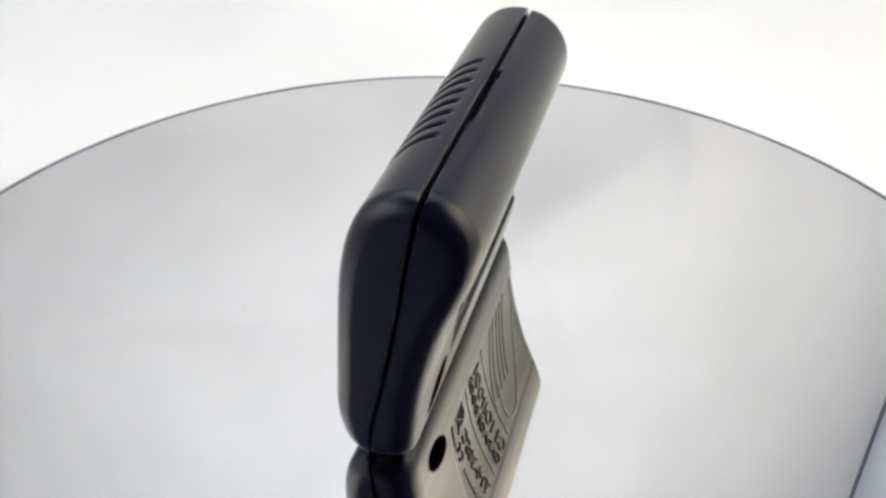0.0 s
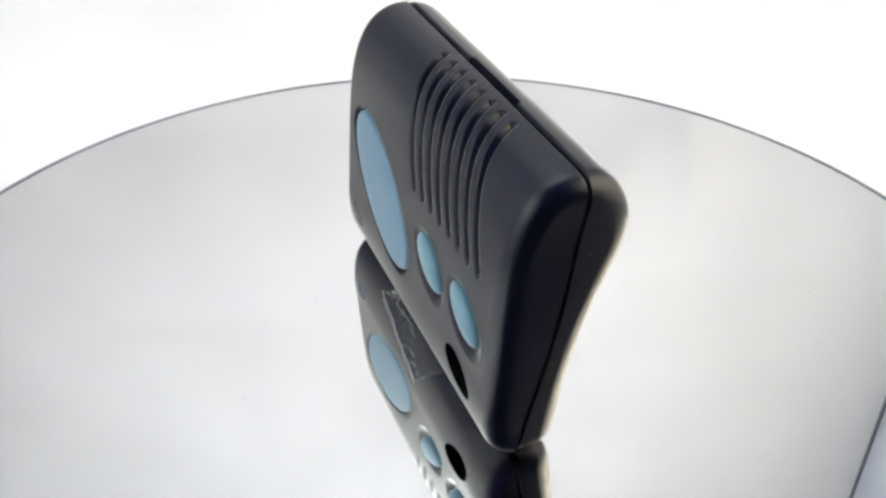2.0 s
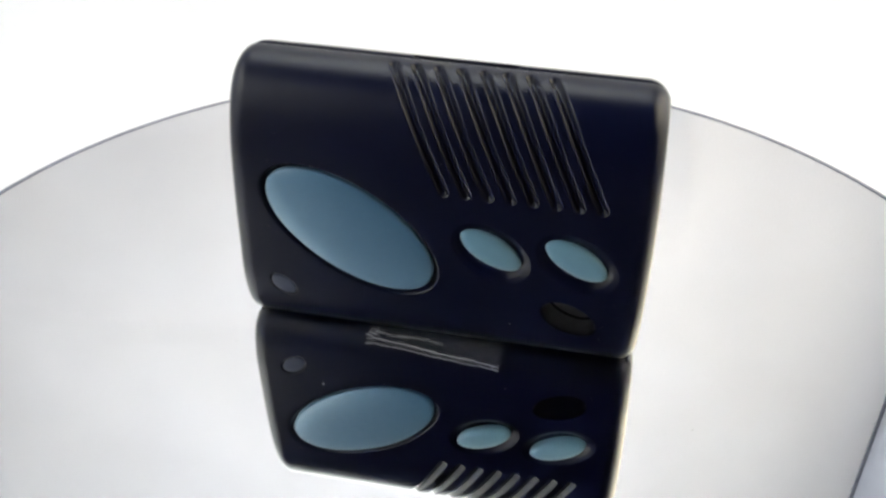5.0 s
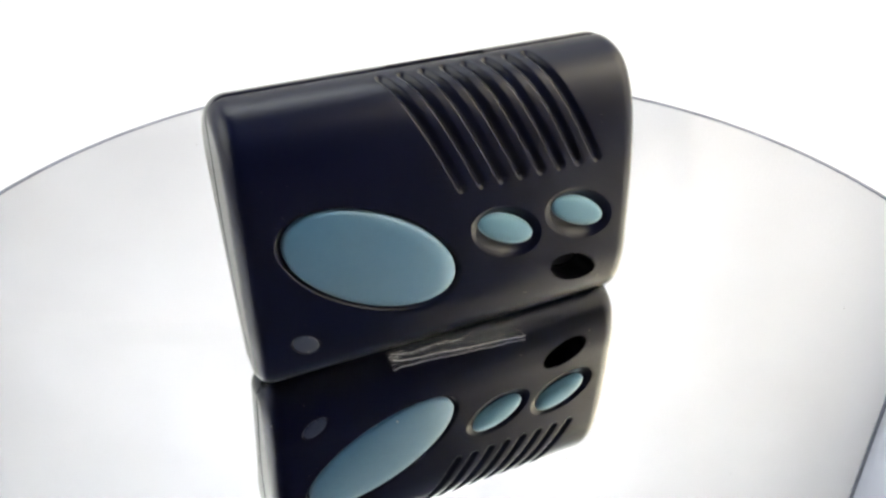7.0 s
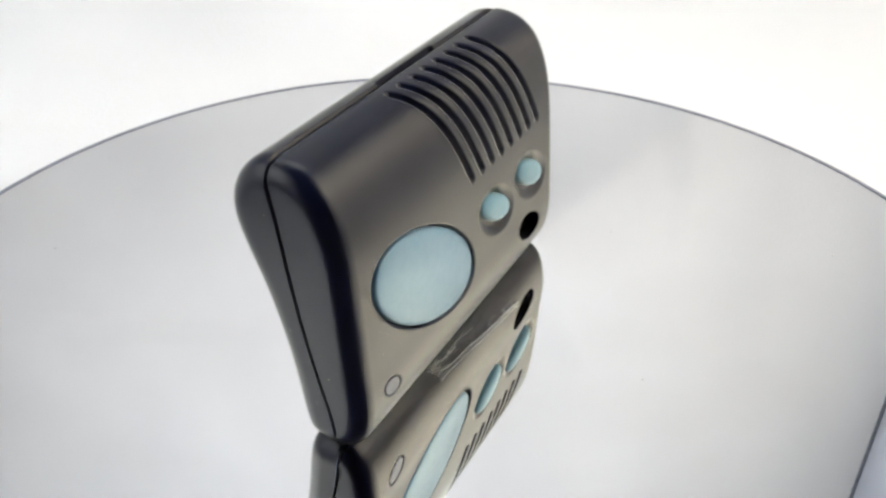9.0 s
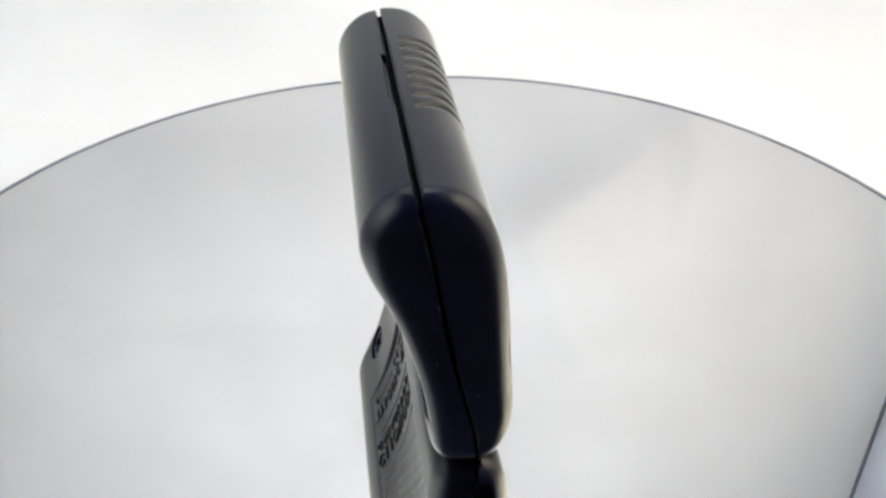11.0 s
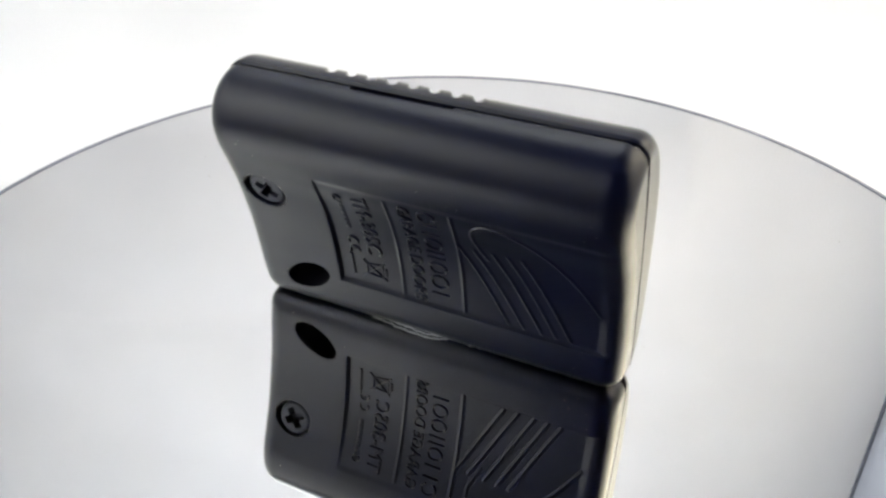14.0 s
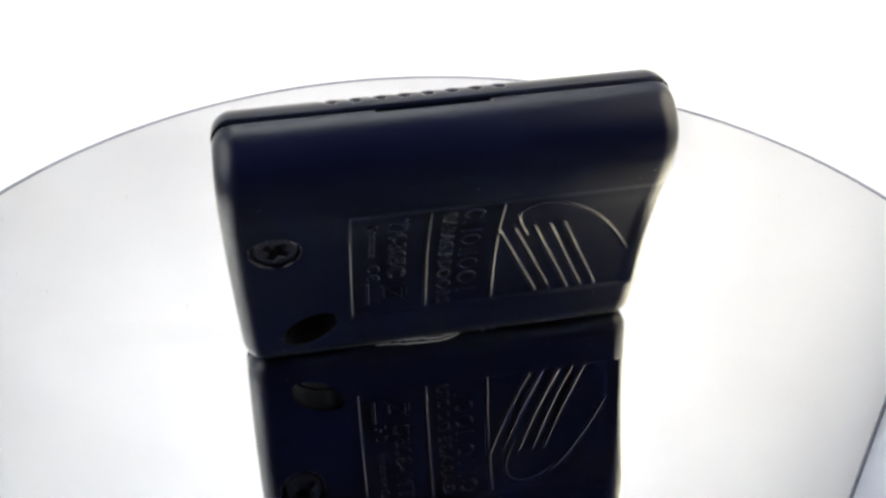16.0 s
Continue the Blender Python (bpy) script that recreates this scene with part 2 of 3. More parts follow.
def turntable():
    base = new("turntable_base")
    base.location = (-0.0003, -0.0012, TZ)
    tagged(base, "white plastic motor base under the round mirror", "turntable")
    v, f = lathe([(0, 0.0006), (0.080, 0.0006), (0.084, 0.003), (0.084, 0.022), (0.081, 0.0255), (0.0, 0.0255)], 128)
    piece("housing", mesh_of("housing", v, f, BASE), base)
    v, f = lathe([(0, 0.0255), (0.03, 0.0255), (0.03, 0.0305), (0, 0.0305)], 64)
    piece("spindle", mesh_of("spindle", v, f, BASE), base)
    plate = new("mirror_plate")
    tagged(plate, "round silvered mirror plate turning on the turntable", "mirror")
    v, f = lathe([(0, -0.0034), (R - 0.002, -0.0034), (R - 0.0011, -0.0030), (R - 0.0011, -0.0003), (R - 0.0013, 0.0), (0.0, 0.0)], 360)
    piece("mirror_glass", mesh_of("mirror_glass", v, f, MIRROR), plate)
    v, f = lathe([(R - 0.00105, -0.0032), (R - 0.0002, -0.0032), (R, -0.0028), (R, -0.0002), (R - 0.0002, 0.0001), (R - 0.00105, 0.0001)], 360)
    f += [(5 * 360 + k, 5 * 360 + (k + 1) % 360, (k + 1) % 360, k) for k in range(360)]
    piece("rim", mesh_of("rim", v, f, RIM), plate, "mirror edge with its dark refraction line put into colour")
    verts, faces = [], []
    rnd = random.Random(5)
    for _ in range(26):
        a, r, s = rnd.uniform(0, 6.28), R * 0.94 * math.sqrt(rnd.random()), rnd.uniform(0.00006, 0.00016)
        b = len(verts)
        for k in range(5):
            verts.append((r * math.cos(a) + s * math.cos(k * 1.257) * rnd.uniform(0.6, 1.6), r * math.sin(a) + s * math.sin(k * 1.257), 0.00005))
        verts.append((r * math.cos(a), r * math.sin(a), 0.0001))
        faces += [(b + k, b + (k + 1) % 5, b + 5) for k in range(5)]
    tagged(piece("dust", mesh_of("dust", verts, faces, DUST), plate), kind="stuff")
    return plate


# ---------------------------------------------------------------- remote control
# section across the remote, (depth, height) in mm: front half, then back half, from the parting line's foot to its top
FRONT = [(-1.3, 0.0), (-2.6, 0.45), (-4.0, 1.5), (-5.1, 3.2), (-5.8, 5.8), (-6.1, 9.5), (-5.8, 14), (-5.4, 20), (-4.8, 28), (-4.2, 33), (-3.1, 37.5),
         (-1.35, 41.1), (0.95, 43.3), (3.6, 44.35), (6.6, 44.4)]
BACK = [(-1.3, 0.0), (1.5, 0.05), (3.6, 0.6), (5.0, 2.4), (5.7, 6), (6.2, 10), (7.0, 15), (8.2, 20), (9.7, 25), (11.3, 29), (12.9, 33),
        (13.6, 36.3), (13.2, 39.2), (11.7, 41.8), (9.3, 43.7), (6.6, 44.4)]
SEAM = [(-1.3, 0.0), (-0.6, 5), (0.6, 10.5), (2.3, 19), (4.0, 29), (5.2, 37), (6.0, 41.5), (6.6, 44.4)]
HALF, STEP = 32.2, 0.17


def spline(points, step, ghosts=None):
    """A Catmull-Rom curve through the points, in even steps."""
    p = np.array(points, float)
    a, b = (2 * p[0] - p[1], 2 * p[-1] - p[-2]) if ghosts is None else map(np.array, ghosts)
    q = np.vstack([a, p, b])
    out = []
    for i in range(1, len(q) - 2):
        t = np.linspace(0, 1, 40, endpoint=False)[:, None]
        p0, p1, p2, p3 = q[i - 1], q[i], q[i + 1], q[i + 2]
        out.append(0.5 * (2 * p1 + (p2 - p0) * t + (2 * p0 - 5 * p1 + 4 * p2 - p3) * t ** 2 + (3 * p1 - p0 - 3 * p2 + p3) * t ** 3))
    c = np.vstack(out + [p[-1:]])
    s = np.concatenate([[0], np.cumsum(np.hypot(*np.diff(c, axis=0).T))])
    n = int(round(s[-1] / step)) + 1
    e = np.linspace(0, s[-1], n)
    return np.stack([np.interp(e, s, c[:, 0]), np.interp(e, s, c[:, 1])], 1), e


def outward(curve, sign):
    d = np.gradient(curve, axis=0)
    d /= np.linalg.norm(d, axis=1)[:, None]
    return sign * np.stack([d[:, 1], -d[:, 0]], 1)


class Side:
    """One half of the case: its section, its outward normals, and a way from (along, height) to a place on it."""

    def __init__(self, points, sign, ghosts):
        self.c, self.s = spline(points, STEP, ghosts)
        self.n = outward(self.c, sign)

    def at(self, x, z, lift=0.0):
        k = (self.c[:, 1] > 1.5) & (self.c[:, 1] < 36.0)
        c, n = self.c[k], self.n[k]
        y = np.interp(z, c[:, 1], c[:, 0])
        ny, nz = np.interp(z, c[:, 1], n[:, 0]), np.interp(z, c[:, 1], n[:, 1])
        return np.stack([x + 0 * y, y + ny * lift, z + nz * lift], -1)

    def arc(self, z):
        k = (self.c[:, 1] > 1.5) & (self.c[:, 1] < 36.0)
        return np.interp(z, self.c[k, 1], self.s[k])

    def height(self, s):
        return np.interp(s, self.s, self.c[:, 1])


FACE = Side(FRONT, -1, (BACK[1], BACK[-2]))
REAR = Side(BACK, 1, (FRONT[1], FRONT[-2]))


def step(e0, e1, v):
    t = np.clip((v - e0) / (e1 - e0), 0, 1)
    return t * t * (3 - 2 * t)


def oval(x, z, cx, cz, xx, zz, xz):
    """How far out of a tilted ellipse a place lies: 1 on its edge. xx, zz, xz: its squared half extents and their lean."""
    det = xx * zz - xz * xz
    u, v = x - cx, z - cz
    return np.sqrt(np.maximum((zz * u * u - 2 * xz * u * v + xx * v * v) / det, 0))


def seg(x, z, a, b):
    d = np.array(b, float) - np.array(a, float)
    t = np.clip(((x - a[0]) * d[0] + (z - a[1]) * d[1]) / (d @ d), 0, 1)
    return np.hypot(x - a[0] - t * d[0], z - a[1] - t * d[1])


BIG = (-13.2, 20.2, 175.0, 92.0, -70.0)
PAD = (22.3, 9.9, -8.8)
CRATER = (35.0, 22.0, -9.5)
SMALL = ((8.85, 19.8), (21.75, 19.8))
LED = (-24.65, 8.65, 3.9, 2.9, -1.4)
HOLE_F = (21.4, 9.3, 18.9, 8.7, -4.8)
HOLE_B = (21.6, 7.1, 18.5, 9.6, -6.0)
SCREW_AT = (25.5, 24.6)


def face_depth(x, s, z):
    """How deep the front is cut, in mm."""
    d = 1.0 * step(1.07, 1.02, oval(x, z, *BIG))
    for cx, cz in SMALL:
        o = oval(x, z, cx + 0.1, cz - 0.5, *CRATER)
        d = np.maximum(d, 0.85 * step(1.0, 0.62, o) + 0.14 * step(1.05, 0.97, o))
    d = np.maximum(d, 0.55 * step(1.16, 1.0, oval(x, z, *LED)))
    s1, s0 = FACE.arc(28.7), FACE.s[-1] - 2.9
    for i in range(8):
        foot, head = 1.5 + 3.33 * i, -7.7 + 3.36 * i
        # a soft channel about half as wide as its pitch
        r = seg(x, s, (foot, s1), (head, s0))
        d = np.maximum(d, 0.85 * np.maximum(1 - r / 0.76, 0) ** 0.7)
    return d


def rear_depth(x, s, z):
    inside = step(15.25, 14.9, x) * step(-31.5, -28.0, x) * step(8.05, 8.4, z)
    rim = 0.75 - 0.62 * step(18, 30.5, z)
    d = inside * rim * step(30.9, 29.6, z)
    ridges = [((3.7, 8.4), (3.7, 29.2)), ((-6.9, 8.5), (-6.9, 29.4)),
              ((-7.1, 23.2), (-14.2, 9)), ((-9.5, 23.1), (-16.7, 8.8)), ((-12.5, 23.2), (-19.6, 8.8)),
              ((-14.9, 23.3), (-21.9, 8.8)), ((-17.1, 23.4), (-24.2, 8.9))]
    for a, b in ridges:
        d = d - 0.20 * step(0.36, 0.06, seg(x, z, a, b))
    wing = [(-11.6, 21.6), (-10.6, 23.4), (-9.7, 26.0), (-10.4, 28.2), (-13.4, 29.2), (-17.1, 28.0), (-21.1, 25.3), (-25.2, 20.8), (-28.4, 15.8)]
    curve, _ = spline(wing, 0.8)
    r = np.minimum.reduce([seg(x, z, a, b) for a, b in zip(curve, curve[1:])])
    d = d - 0.15 * step(0.36, 0.06, r)
    rs = np.hypot(x - SCREW_AT[0], s - REAR.arc(SCREW_AT[1]))
    d = np.maximum(d, 2.6 * step(3.5, 3.2, rs))
    return d


def bowed(x, z):
    """The ends of the case swell a little at half height."""
    return x + np.where(x > 0, 0.55, -0.38) * np.sin(math.pi * np.clip(z / 44.3, 0, 1)) * step(25.0, 32.0, np.abs(x))


def case_half(name, side, depth, hole, sign, FILLET, parent):
    """One half of the case, lofted along its length with rounded ends, cut by depth(), with the cord hole through it."""
    core = np.linspace(-HALF + FILLET, HALF - FILLET, int(2 * (HALF - FILLET) / STEP))
    phi = np.linspace(0, math.pi / 2, 15)[1:]
    xs = np.concatenate([(-HALF + FILLET - FILLET * np.sin(phi))[::-1], core, HALF - FILLET + FILLET * np.sin(phi)])
    inset = np.concatenate([(FILLET * (1 - np.cos(phi)))[::-1], 0 * core, FILLET * (1 - np.cos(phi))])
    n, m = len(xs), len(side.c)
    X, S = np.meshgrid(xs, side.s, indexing="ij")
    Z = np.broadcast_to(side.c[:, 1], X.shape)
    D = depth(X, S, Z)
    edge = np.minimum(S, side.s[-1] - S)
    D = D + 0.35 * np.exp(-(edge / 0.28) ** 2)
    if sign > 0:  # the pry notch along the top of the back half
        D = D + 1.3 * step(-5.6, -5.3, X) * step(10.4, 10.1, X) * step(1.2, 0.95, side.s[-1] - S)
    D = D * (np.abs(X) < HALF - 0.5 * FILLET) + inset[:, None]
    Y = side.c[:, 0] - side.n[:, 0] * D + sign * 0.36 * step(0.9, 0.0, edge)
    Zz = side.c[:, 1] - side.n[:, 1] * D
    o = oval(X, Z, *hole) + 50 * (Z > 30)
    X = bowed(X, Zz)
    outer = np.stack([X, Y, Zz], -1)
    near = (o < 1.0) & (o > 0.3)
    outer[near] = side.at(hole[0] + (X[near] - hole[0]) / o[near], hole[1] + (Z[near] - hole[1]) / o[near])
    # the parting face
    sc, _ = spline(SEAM, 0.5)
    w = np.linspace(0, 1, len(sc))[None, :, None]
    lo, hi = outer[:, 0, 1:], outer[:, -1, 1:]
    q = sc[None] + (1 - w) * (lo - sc[0])[:, None] + w * (hi - sc[-1])[:, None]
    q[:, 0], q[:, -1] = lo, hi
    k = q.shape[1]
    seamv = np.concatenate([bowed(np.broadcast_to(xs[:, None], (n, k)), q[:, :, 1])[..., None], q], -1)
    verts = np.concatenate([outer.reshape(-1, 3), seamv.reshape(-1, 3)])
    i, j = np.meshgrid(np.arange(n - 1), np.arange(m - 1), indexing="ij")
    a = i * m + j
    quads = np.stack([a, a + 1, a + m + 1, a + m], -1).reshape(-1, 4)
    keep = (o.reshape(-1)[quads] > 1.0).any(1)
    quads = quads[keep]
    i, j = np.meshgrid(np.arange(n - 1), np.arange(k - 1), indexing="ij")
    a = n * m + i * k + j
    sq = np.stack([a, a + k, a + k + 1, a + 1], -1).reshape(-1, 4)
    mid = verts[sq].mean(1)
    sq = sq[oval(mid[:, 0], mid[:, 2], 21.5, 8.2, 18.7, 9.0, -5.4) > 1.3]
    faces = quads.tolist() + sq.tolist()
    # end faces, drawn in from the rounded edge to the parting line
    for row in (0, n - 1):
        edge_line, seam_line = outer[row], seamv[row]
        at = np.linspace(0, 1, m)
        far = np.stack([np.interp(at, np.linspace(0, 1, k), seam_line[:, i]) for i in range(3)], 1)
        base, cols = len(verts), 9
        g = np.linspace(0, 1, cols)[:, None, None]
        verts = np.concatenate([verts, (edge_line * (1 - g) + far * g).reshape(-1, 3)])
        faces += grid_faces(cols, m, base)
    me = mesh_of(name, verts * MM, faces, BLACK, weld=True)
    return piece(name, me, parent)


def lip(parent):
    """An added near-black strip that closes the gap between the halves and holds its shade."""
    sc, _ = spline(SEAM, 0.6)
    xs = np.linspace(-HALF + 0.9, HALF - 0.9, 160)
    z = np.clip(sc[:, 1], 0.55, 42.4)
    verts = np.array([(x, y + dy, zz) for dy in (-0.7, 0.7) for x in xs for y, zz in zip(sc[:, 0], z)])
    n, m = len(xs), len(sc)
    faces = grid_faces(n, m) + [tuple(reversed(f)) for f in grid_faces(n, m, n * m)]
    mid = verts[np.array(faces)].mean(1)
    clear = oval(mid[:, 0], mid[:, 2], 21.5, 8.2, 18.7, 9.0, -5.4) > 1.3
    faces = [f for f, c in zip(faces, clear) if c]
    B = n * m
    rim = [i * m for i in range(n)] + [(n - 1) * m + j for j in range(1, m)] + [i * m + m - 1 for i in range(n - 2, -1, -1)] + list(range(m - 2, 0, -1))
    faces += [(a, b, b + B, a + B) for a, b in zip(rim, rim[1:] + rim[:1])]
    return piece("parting_lip", mesh_of("parting_lip", verts * MM, faces, DARK), parent)


def sleeve(parent):
    """The wall of the cord hole, from the front of the case to its back."""
    rings, n = [], 96
    for side, (cx, cz, xx, zz, xz) in ((FACE, HOLE_F), (REAR, HOLE_B)):
        root = np.linalg.cholesky(np.array([[xx, xz], [xz, zz]]))
        a = np.linspace(0, 2 * math.pi, n, endpoint=False)
        u = root @ np.stack([np.cos(a), np.sin(a)])
        ang = np.unwrap(np.arctan2(u[1], u[0]))
        k = np.linspace(0, 2 * math.pi, n, endpoint=False)
        ext = np.concatenate([ang - 2 * math.pi, ang, ang + 2 * math.pi])
        p = [np.interp(k, ext, np.tile(u[i], 3)) for i in range(2)]
        rings.append(side.at(cx + p[0], cz + p[1]))
    rows = [0, 0.02, 0.05, 0.12, 0.25, 0.38, 0.46, 0.461, 0.54, 0.541, 0.62, 0.75, 0.88, 0.95, 0.98, 1]
    mid = [r.mean(0) for r in rings]
    verts = []
    for t in rows:
        squeeze = 1.12 if 0.4605 < t < 0.5405 else 1 - 0.06 * math.sqrt(min(1, 9 * min(t, 1 - t)))
        c = mid[0] * (1 - t) + mid[1] * t
        verts.append(c + (rings[0] * (1 - t) + rings[1] * t - c) * squeeze)
    return piece("cord_hole", mesh_of("cord_hole", np.concatenate(verts) * MM, grid_faces(len(rows), n, 0, True), HOLE), parent)


def button(name, shape, rise, sunk, drop, power, mat, parent, label):
    """A rubber key that fills a tilted oval, domed above the face, its edge sunk below it."""
    cx, cz, xx, zz, xz = shape
    root = np.linalg.cholesky(np.array([[xx, xz], [xz, zz]]))
    rings = np.concatenate([np.linspace(0.0, 0.86, 16)[1:], np.linspace(0.88, 1.0, 9)])
    verts = [FACE.at(np.array(cx), np.array(cz), rise)]
    n = 120
    for r in list(rings) + [1.0]:
        skirt = r == 1.0 and len(verts) > 1 + n * (len(rings) - 0.5)
        h = -drop if skirt else (rise + sunk) * (1 - r ** power) ** (1 / 2.2) - sunk
        for k in range(n):
            a = 2 * math.pi * k / n
            u = root @ np.array([math.cos(a), math.sin(a)]) * r
            verts.append(FACE.at(np.array(cx + u[0]), np.array(cz + u[1]), h))
    faces = [(0, 1 + k, 1 + (k + 1) % n) for k in range(n)] + grid_faces(len(rings) + 1, n, 1, True)
    return piece(name, mesh_of(name, np.array(verts) * MM, faces, mat), parent, label)


def screw(parent):
    cz = REAR.arc(SCREW_AT[1])
    verts, n = [], 220
    rings = np.concatenate([np.linspace(0, 2.85, 56), [3.0, 3.1, 3.15, 3.17]])
    for r in rings:
        for k in range(n):
            a = 2 * math.pi * k / n
            u, v = r * math.cos(a), r * math.sin(a)
            p, q = (u * 0.85 + v * 0.53), (-u * 0.53 + v * 0.85)
            arm = np.minimum(np.maximum(abs(p) - 0.66, abs(q) - 2.0), np.maximum(abs(q) - 0.66, abs(p) - 2.0))
            h = -0.35 - 1.8 * float(step(0.06, -0.14, arm)) + 0.12 * (1 - (r / 3) ** 2) - (0.0 if r < 2.8 else (r - 2.8) * 0.9) - (1.9 if r > 3.16 else 0)
            z = REAR.height(cz + v)
            verts.append(REAR.at(np.array(SCREW_AT[0] + u), np.array(z), h))
    return piece("screw", mesh_of("screw", np.array(verts) * MM, grid_faces(len(rings), n, 0, True), SCREW), parent, "recessed dark cross-head screw")


def on_rear(points, x0, z0, base):
    """Raised marks: (along the line of writing, up the letter, height) to places on the back, the writing running downwards."""
    s0 = REAR.arc(z0)
    out = []
    for u, v, h in points:
        z = float(REAR.height(s0 - u))
        floor_at = -0.75 + 0.62 * float(step(18, 30.5, z))
        out.append(REAR.at(np.array(x0 - v), np.array(z), floor_at + base + h))
    return np.array(out)


def lettering(name, text, x0, z0, length, tall, parent, label, base=0.0, thick=0.30):
    cu = bpy.data.curves.new(name, "FONT")
    cu.body, cu.size, cu.extrude, cu.resolution_u, cu.offset = text, 1.0, 0.01, 4, -0.026
    cu.bevel_depth, cu.bevel_resolution = 0.036, 2
    ob = bpy.data.objects.new(name, cu)
    scene.collection.objects.link(ob)
    bpy.context.view_layer.update()
    me = bpy.data.meshes.new_from_object(ob.evaluated_get(bpy.context.evaluated_depsgraph_get()))
    bpy.data.objects.remove(ob)
    co = np.array([v.co[:] for v in me.vertices])
    lo, hi = co.min(0), co.max(0)
    co[:, 0] = (co[:, 0] - lo[0]) / (hi[0] - lo[0]) * length
    co[:, 1] = (co[:, 1] - lo[1]) / (hi[1] - lo[1]) * tall
    co[:, 2] = np.where(co[:, 2] > 0, thick * co[:, 2] / hi[2], -0.2)
    faces = [tuple(p.vertices) for p in me.polygons]
    return piece(name, mesh_of(name, on_rear(co, x0, z0, base) * MM, faces, BLACK, smooth=False, weld=True), parent, label)


def stroke(line, width, x0, z0, parent, label="", closed=False, name="raised_mark", base=0.0, thick=0.30):
    """A plain raised stroke along a line of (along, up) places in mm."""
    p = np.array(line, float)
    n = len(p)
    verts, faces = [], []
    for i in range(n):
        a, b = (p[i - 1], p[(i + 1) % n]) if closed else (p[max(i - 1, 0)], p[min(i + 1, n - 1)])
        d = (b - a) / np.linalg.norm(b - a)
        w = np.array([-d[1], d[0]]) * width / 2 * (1.35 if closed else 1.0)
        for side, h, g in ((1, -0.2, 1), (1, thick, 0.4), (-1, thick, 0.4), (-1, -0.2, 1)):
            verts.append((*(p[i] + side * g * w), h))
    for i in range(n if closed else n - 1):
        k = (i + 1) % n
        faces += [(4 * i + j, 4 * i + (j + 1) % 4, 4 * k + (j + 1) % 4, 4 * k + j) for j in range(4)]
    if not closed:
        faces += [(3, 2, 1, 0), tuple(range(4 * n - 4, 4 * n))]
    return piece(name, mesh_of(name, on_rear(verts, x0, z0, base) * MM, faces, BLACK, smooth=False), parent, label)


def ring_of(cx, cy, r, a0, a1, n=9):
    return [(cx + r * math.cos(radians(a0 + (a1 - a0) * i / n)), cy + r * math.sin(radians(a0 + (a1 - a0) * i / n))) for i in range(n + 1)]


def specks(parent):
    """Fine dust that clings to the case: tiny flakes on both faces and on the rounded ends."""
    rnd = random.Random(11)
    verts, faces = [], []
    for i in range(64):
        side = FACE if i % 2 else REAR
        x = rnd.choice((-1, 1)) * rnd.uniform(24, 28.5) if i % 3 else rnd.uniform(-28, 28)
        z = rnd.uniform(2.5, 35.5) if side is FACE else rnd.uniform(2.0, 7.6) if i % 4 else rnd.uniform(31.5, 35.5)
        s, b = rnd.choice((0.04, 0.045, 0.05, 0.10)), len(verts)
        turn = rnd.uniform(0, 6.28)
        for k in range(4):
            a, g = turn + k * 1.571, s * rnd.uniform(0.6, 1.4)
            verts.append(side.at(np.array(x + g * math.cos(a)), np.array(z + g * math.sin(a)), 0.015))
        verts.append(side.at(np.array(x), np.array(z), 0.06))
        faces += [(b + k, b + (k + 1) % 4, b + 4) for k in range(4)]
    seam_line = np.array(SEAM)
    for i in range(22):
        sign, z = (-1, 1)[i % 2], rnd.uniform(3, 38)
        y = float(np.interp(z, seam_line[:, 1], seam_line[:, 0])) + rnd.choice((-1, 1)) * rnd.uniform(1.0, 2.6)
        x, s, b = float(bowed(np.array(sign * HALF), np.array(z))), rnd.choice((0.035, 0.04, 0.05, 0.09)), len(verts)
        for k in range(4):
            a, g = k * 1.571 + i, s * rnd.uniform(0.6, 1.4)
            verts.append(np.array((x + sign * 0.01, y + g * math.cos(a), z + g * math.sin(a))))
        verts.append(np.array((x + sign * 0.05, y, z)))
        faces += [(b + k, b + (k + 1) % 4, b + 4) for k in range(4)]
    tagged(piece("dust", mesh_of("dust", np.array(verts) * MM, faces, DUST, smooth=False), parent), kind="stuff")


def taper(me):
    """The case is a little lower towards the end with the cord hole."""
    co = np.empty(3 * len(me.vertices), np.float32)
    me.vertices.foreach_get("co", co)
    p = co.reshape(-1, 3)
    p[:, 2] -= 0.42 * MM * p[:, 0] / (HALF * MM) * np.clip(p[:, 2] / (44.3 * MM), 0, 1) ** 2
    me.vertices.foreach_set("co", p.ravel())
    me.update()


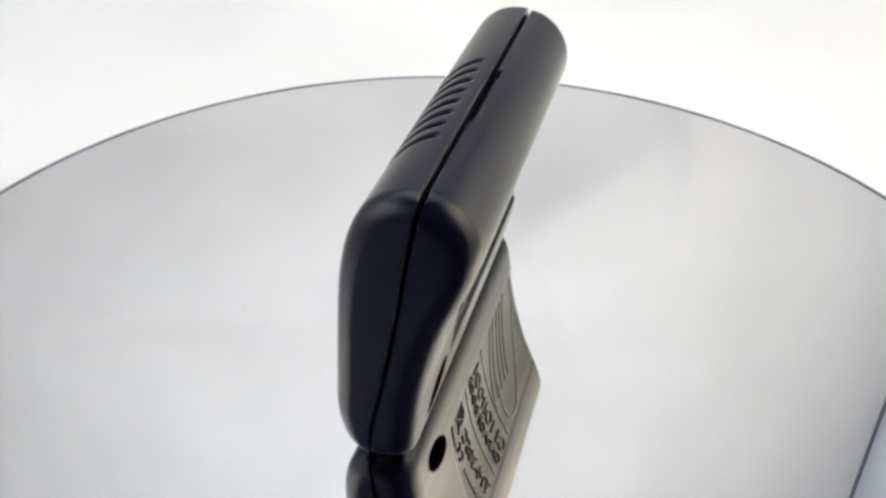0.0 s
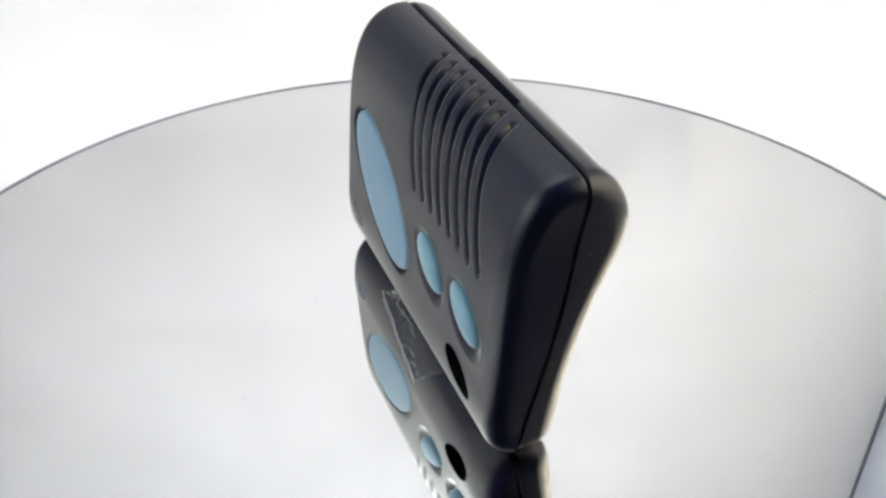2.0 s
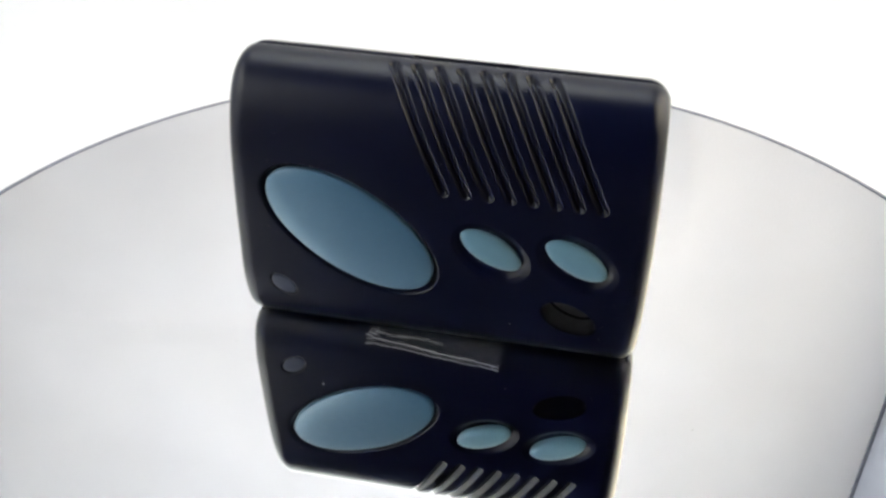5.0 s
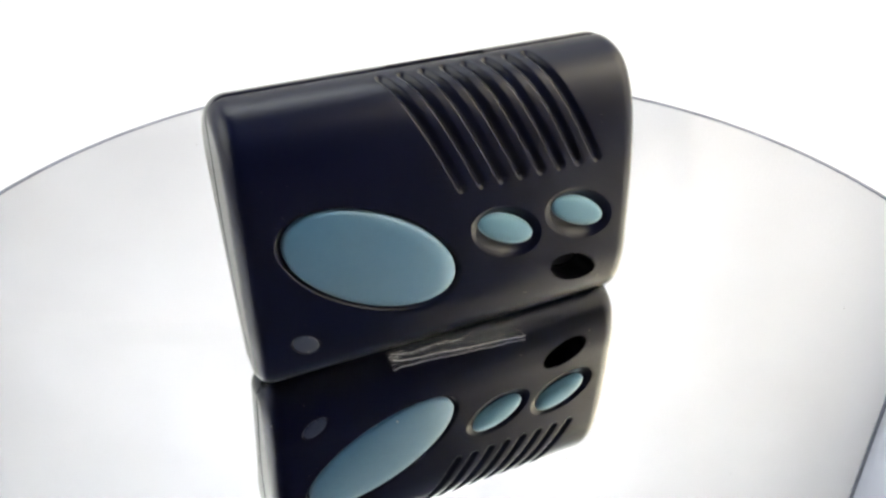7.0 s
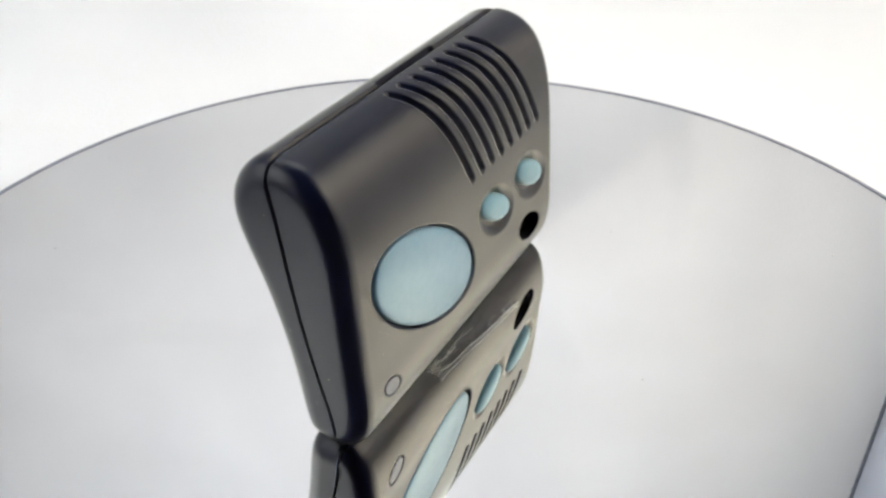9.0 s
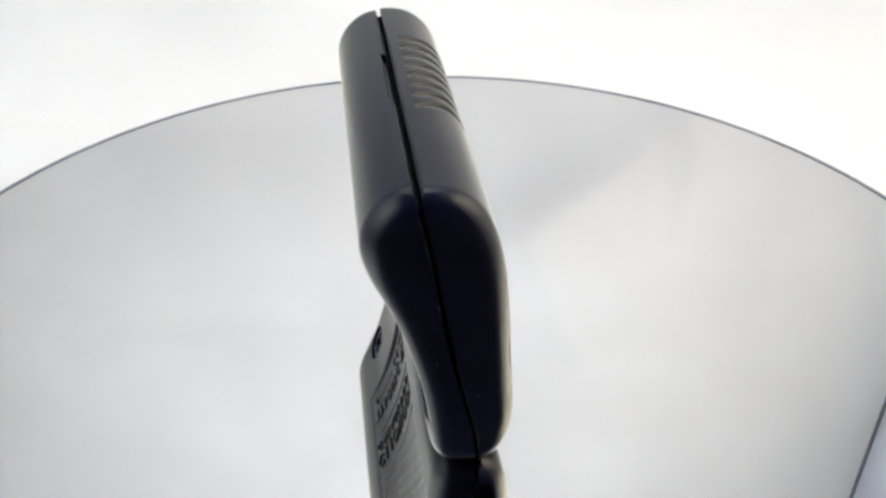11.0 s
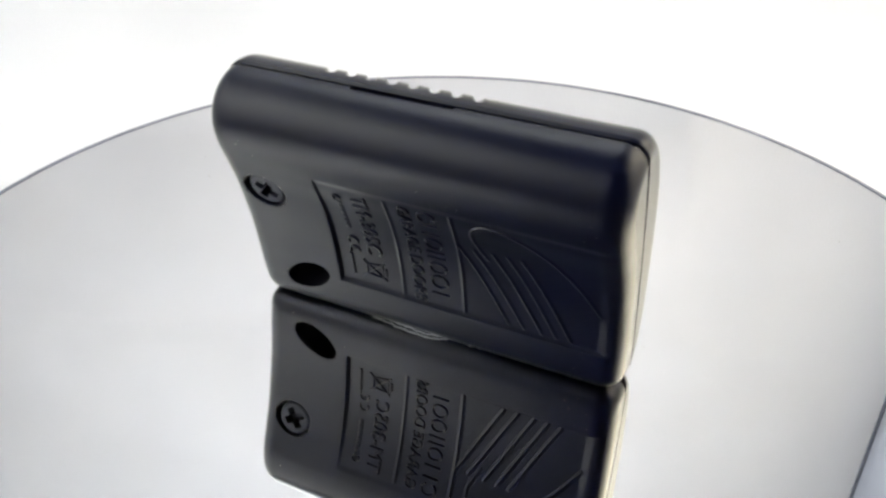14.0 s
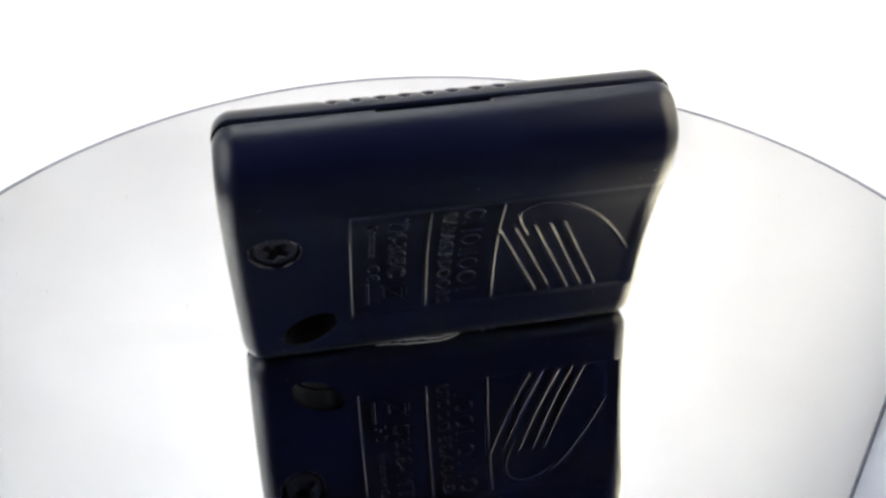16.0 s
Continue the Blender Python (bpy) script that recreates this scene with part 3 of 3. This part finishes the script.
def remote():
    top = new("remote_control")
    tagged(top, "black plastic remote with pale blue buttons standing on its edge", "remote control")
    front = case_half("front_shell", FACE, face_depth, HOLE_F, -1, 2.9, top)
    rear = case_half("back_shell", REAR, rear_depth, HOLE_B, 1, 3.5, top)
    lip(top)
    sleeve(top)
    button("large_button", BIG, 0.75, 0.30, 0.95, 2.6, BLUE, top, "large oval pale blue rubber button")
    for c in SMALL:
        button("small_button", (*c, *PAD), 0.75, 0.50, 1.15, 3.0, PALE, top, "small oval pale blue rubber button")
    button("led_lens", LED, 0.05, 0.1, 0.5, 4.0, LEDM, top, "small grey oval indicator lens")
    screw(rear)
    specks(top)
    lettering("raised_lettering", "TM-305C", 9.5, 28.9, 14.0, 2.7, rear, "raised model number")
    lettering("raised_lettering", "GARAGE DOORS", 1.75, 29.3, 21.6, 2.1, rear, "raised words on the back")
    for u, w, kind in ((0, 2.3, "open"), (3.0, 0.5, "bar"), (5.2, 0.5, "bar"), (6.7, 2.2, "ring"), (9.6, 0.5, "bars"), (12.3, 2.2, "ring"), (15.2, 2.5, "ring"),
                       (18.8, 0.5, "bar")):
        if kind in ("bar", "bars"):
            for k in range(1 if kind == "bar" else 2):
                stroke([(u + 0.25 + 1.3 * k, 0), (u + 0.25 + 1.3 * k, 1.5), (u + 0.25 + 1.3 * k, 3.0)], 0.5, -1.4, 29.3, rear, "plain raised bar", name="raised_bar")
        elif kind == "ring":
            loop = [(u + w / 2 + w / 2 * math.cos(a), 1.5 + 1.35 * math.sin(a)) for a in np.linspace(0, 2 * math.pi, 14, endpoint=False)]
            stroke(loop, 0.38, -1.4, 29.3, rear, "plain raised ring", True, "raised_ring")
        else:
            loop = [(u + w / 2 + w / 2 * math.cos(a), 1.5 + 1.35 * math.sin(a)) for a in np.linspace(0.6, 5.7, 13)]
            stroke(loop, 0.5, -1.4, 29.3, rear, "plain raised open ring", name="raised_ring")
    for i in range(6):
        stroke([(1.7 + 1.15 * i, 0.75), (2.45 + 1.15 * i, 0.75)], 1.3, 12.65, 28.2, rear, "small raised block", name="raised_block", thick=0.16)
    stroke(ring_of(0.7, 0.75, 0.65, 30, 330), 0.25, 12.65, 28.2, rear)
    stroke(ring_of(1.0, 0.95, 0.85, 60, 300), 0.28, 12.6, 18.6, rear)
    stroke(ring_of(3.1, 0.95, 0.85, 60, 300), 0.28, 12.6, 18.6, rear)
    stroke([(2.3, 0.95), (3.0, 0.95)], 0.25, 12.6, 18.6, rear)
    stroke([(0, 0.35), (2.2, 0.35), (4.4, 0.35)], 0.75, 13.0, 14.6, rear)
    stroke([(0, 0.6), (3.6, 4.6)], 0.3, 11.2, 13.9, rear)
    stroke([(3.6, 0.4), (0, 4.4)], 0.3, 11.2, 13.9, rear)
    stroke([(0.8, 1.2), (2.8, 1.2), (3.2, 4.0), (0.4, 4.0)], 0.3, 11.2, 13.9, rear, closed=True)
    stroke([(1.0, 4.65), (2.6, 4.65)], 0.3, 11.2, 13.9, rear)
    for ob in top.children_recursive:
        taper(ob.data)
    return top


def tape():
    """A strip of clear tape under the remote's long edge, with curled, crinkled edges."""
    top = new("clear_tape")
    tagged(top, "crinkled strip of clear tape under the remote on the mirror", "tape")
    nx, ny = 70, 40
    verts = []
    rnd = np.random.RandomState(3)
    wob = np.interp(np.arange(nx), np.arange(0, nx, 5), rnd.uniform(-1, 1, 14))
    edge_f, edge_b = [], []
    for i in range(nx):
        x = -11.2 + 22.6 * i / (nx - 1)
        y0 = -6.4 - 2.6 * i / (nx - 1) + 0.12 * wob[i]
        y1 = float(np.interp(x, [-11, -9.8, -8, -6.5, -4.6, -3.4, 0.7, 12], [0.5, 1.9, 2.7, 2.8, 1.7, 2.5, 3.9, 2.8])) + 0.12 * wob[(i * 3) % nx]
        for j in range(ny):
            b = j / (ny - 1)
            y = y0 + (y1 - y0) * b
            z = 0.10 + 0.42 * math.exp(-b * 9) * (1.2 - 0.5 * i / nx) + 0.45 * max(0, b - 0.86) / 0.14 * (0.4 + 0.6 * abs(wob[(i * 2) % nx]))
            z += 0.22 * noise.noise((x * 0.9, y * 0.9, 4)) * math.exp(-b * 4) + 0.6 * math.exp(-i / 4.0) * (1 - b) * (0.5 + 0.5 * math.sin(j * 1.1 + i))
            verts.append((x, y, max(0.05, z)))
        edge_f.append(verts[i * ny])
        edge_b.append(verts[i * ny + ny - 1])
    piece("strip", mesh_of("strip", np.array(verts) * MM, grid_faces(nx, ny), TAPE), top)

    # Added whitish threads carry the film's glints along edges and crinkles.
    def bead(name, line, radius):
        v, f = [], []
        for x, y, z in line:
            for k in range(6):
                a = k * math.pi / 3
                v.append((x, y + radius * math.cos(a), z + radius * math.sin(a)))
        f = grid_faces(len(line), 6, 0, True)
        piece(name, mesh_of(name, np.array(v) * MM, f, BEAD), top)
    bead("front_edge", edge_f, 0.05)
    for i0, i1, j0, dj in ((0, 7, 4, 0.5), (1, 13, 12, -0.3), (0, 6, 9, 1.2), (1, 22, 9, 0.0), (16, 40, 11, -0.05)):
        line = [verts[i * ny + int(min(ny - 1, max(0, j0 + dj * (i - i0) + 1.1 * wob[(i * 3) % nx])))] for i in range(i0, i1)]
        bead("crinkle", [(x, y, z + 0.12) for x, y, z in line], 0.022)
    bead("back_edge", edge_b, 0.14)
    return top


# ---------------------------------------------------------------- the place
room()
tent()
plate = turntable()
handset = remote()
strip = tape()
LEAN = 24.25  # the remote's long side against the plate's zero


def motions():
    times = [0.5 * i for i in range(33)]
    walk(plate, [(t, pose(-0.0001, -0.0012, 0, 0, 0, turn_at(t))) for t in times])
    walk(handset, [(t, pose(0, 0, 0.0001, 0, 0, turn_at(t) + LEAN)) for t in times])
    walk(strip, [(t, pose(0, 0, 0.0, 0, 0, turn_at(t) + LEAN)) for t in times])


motions()
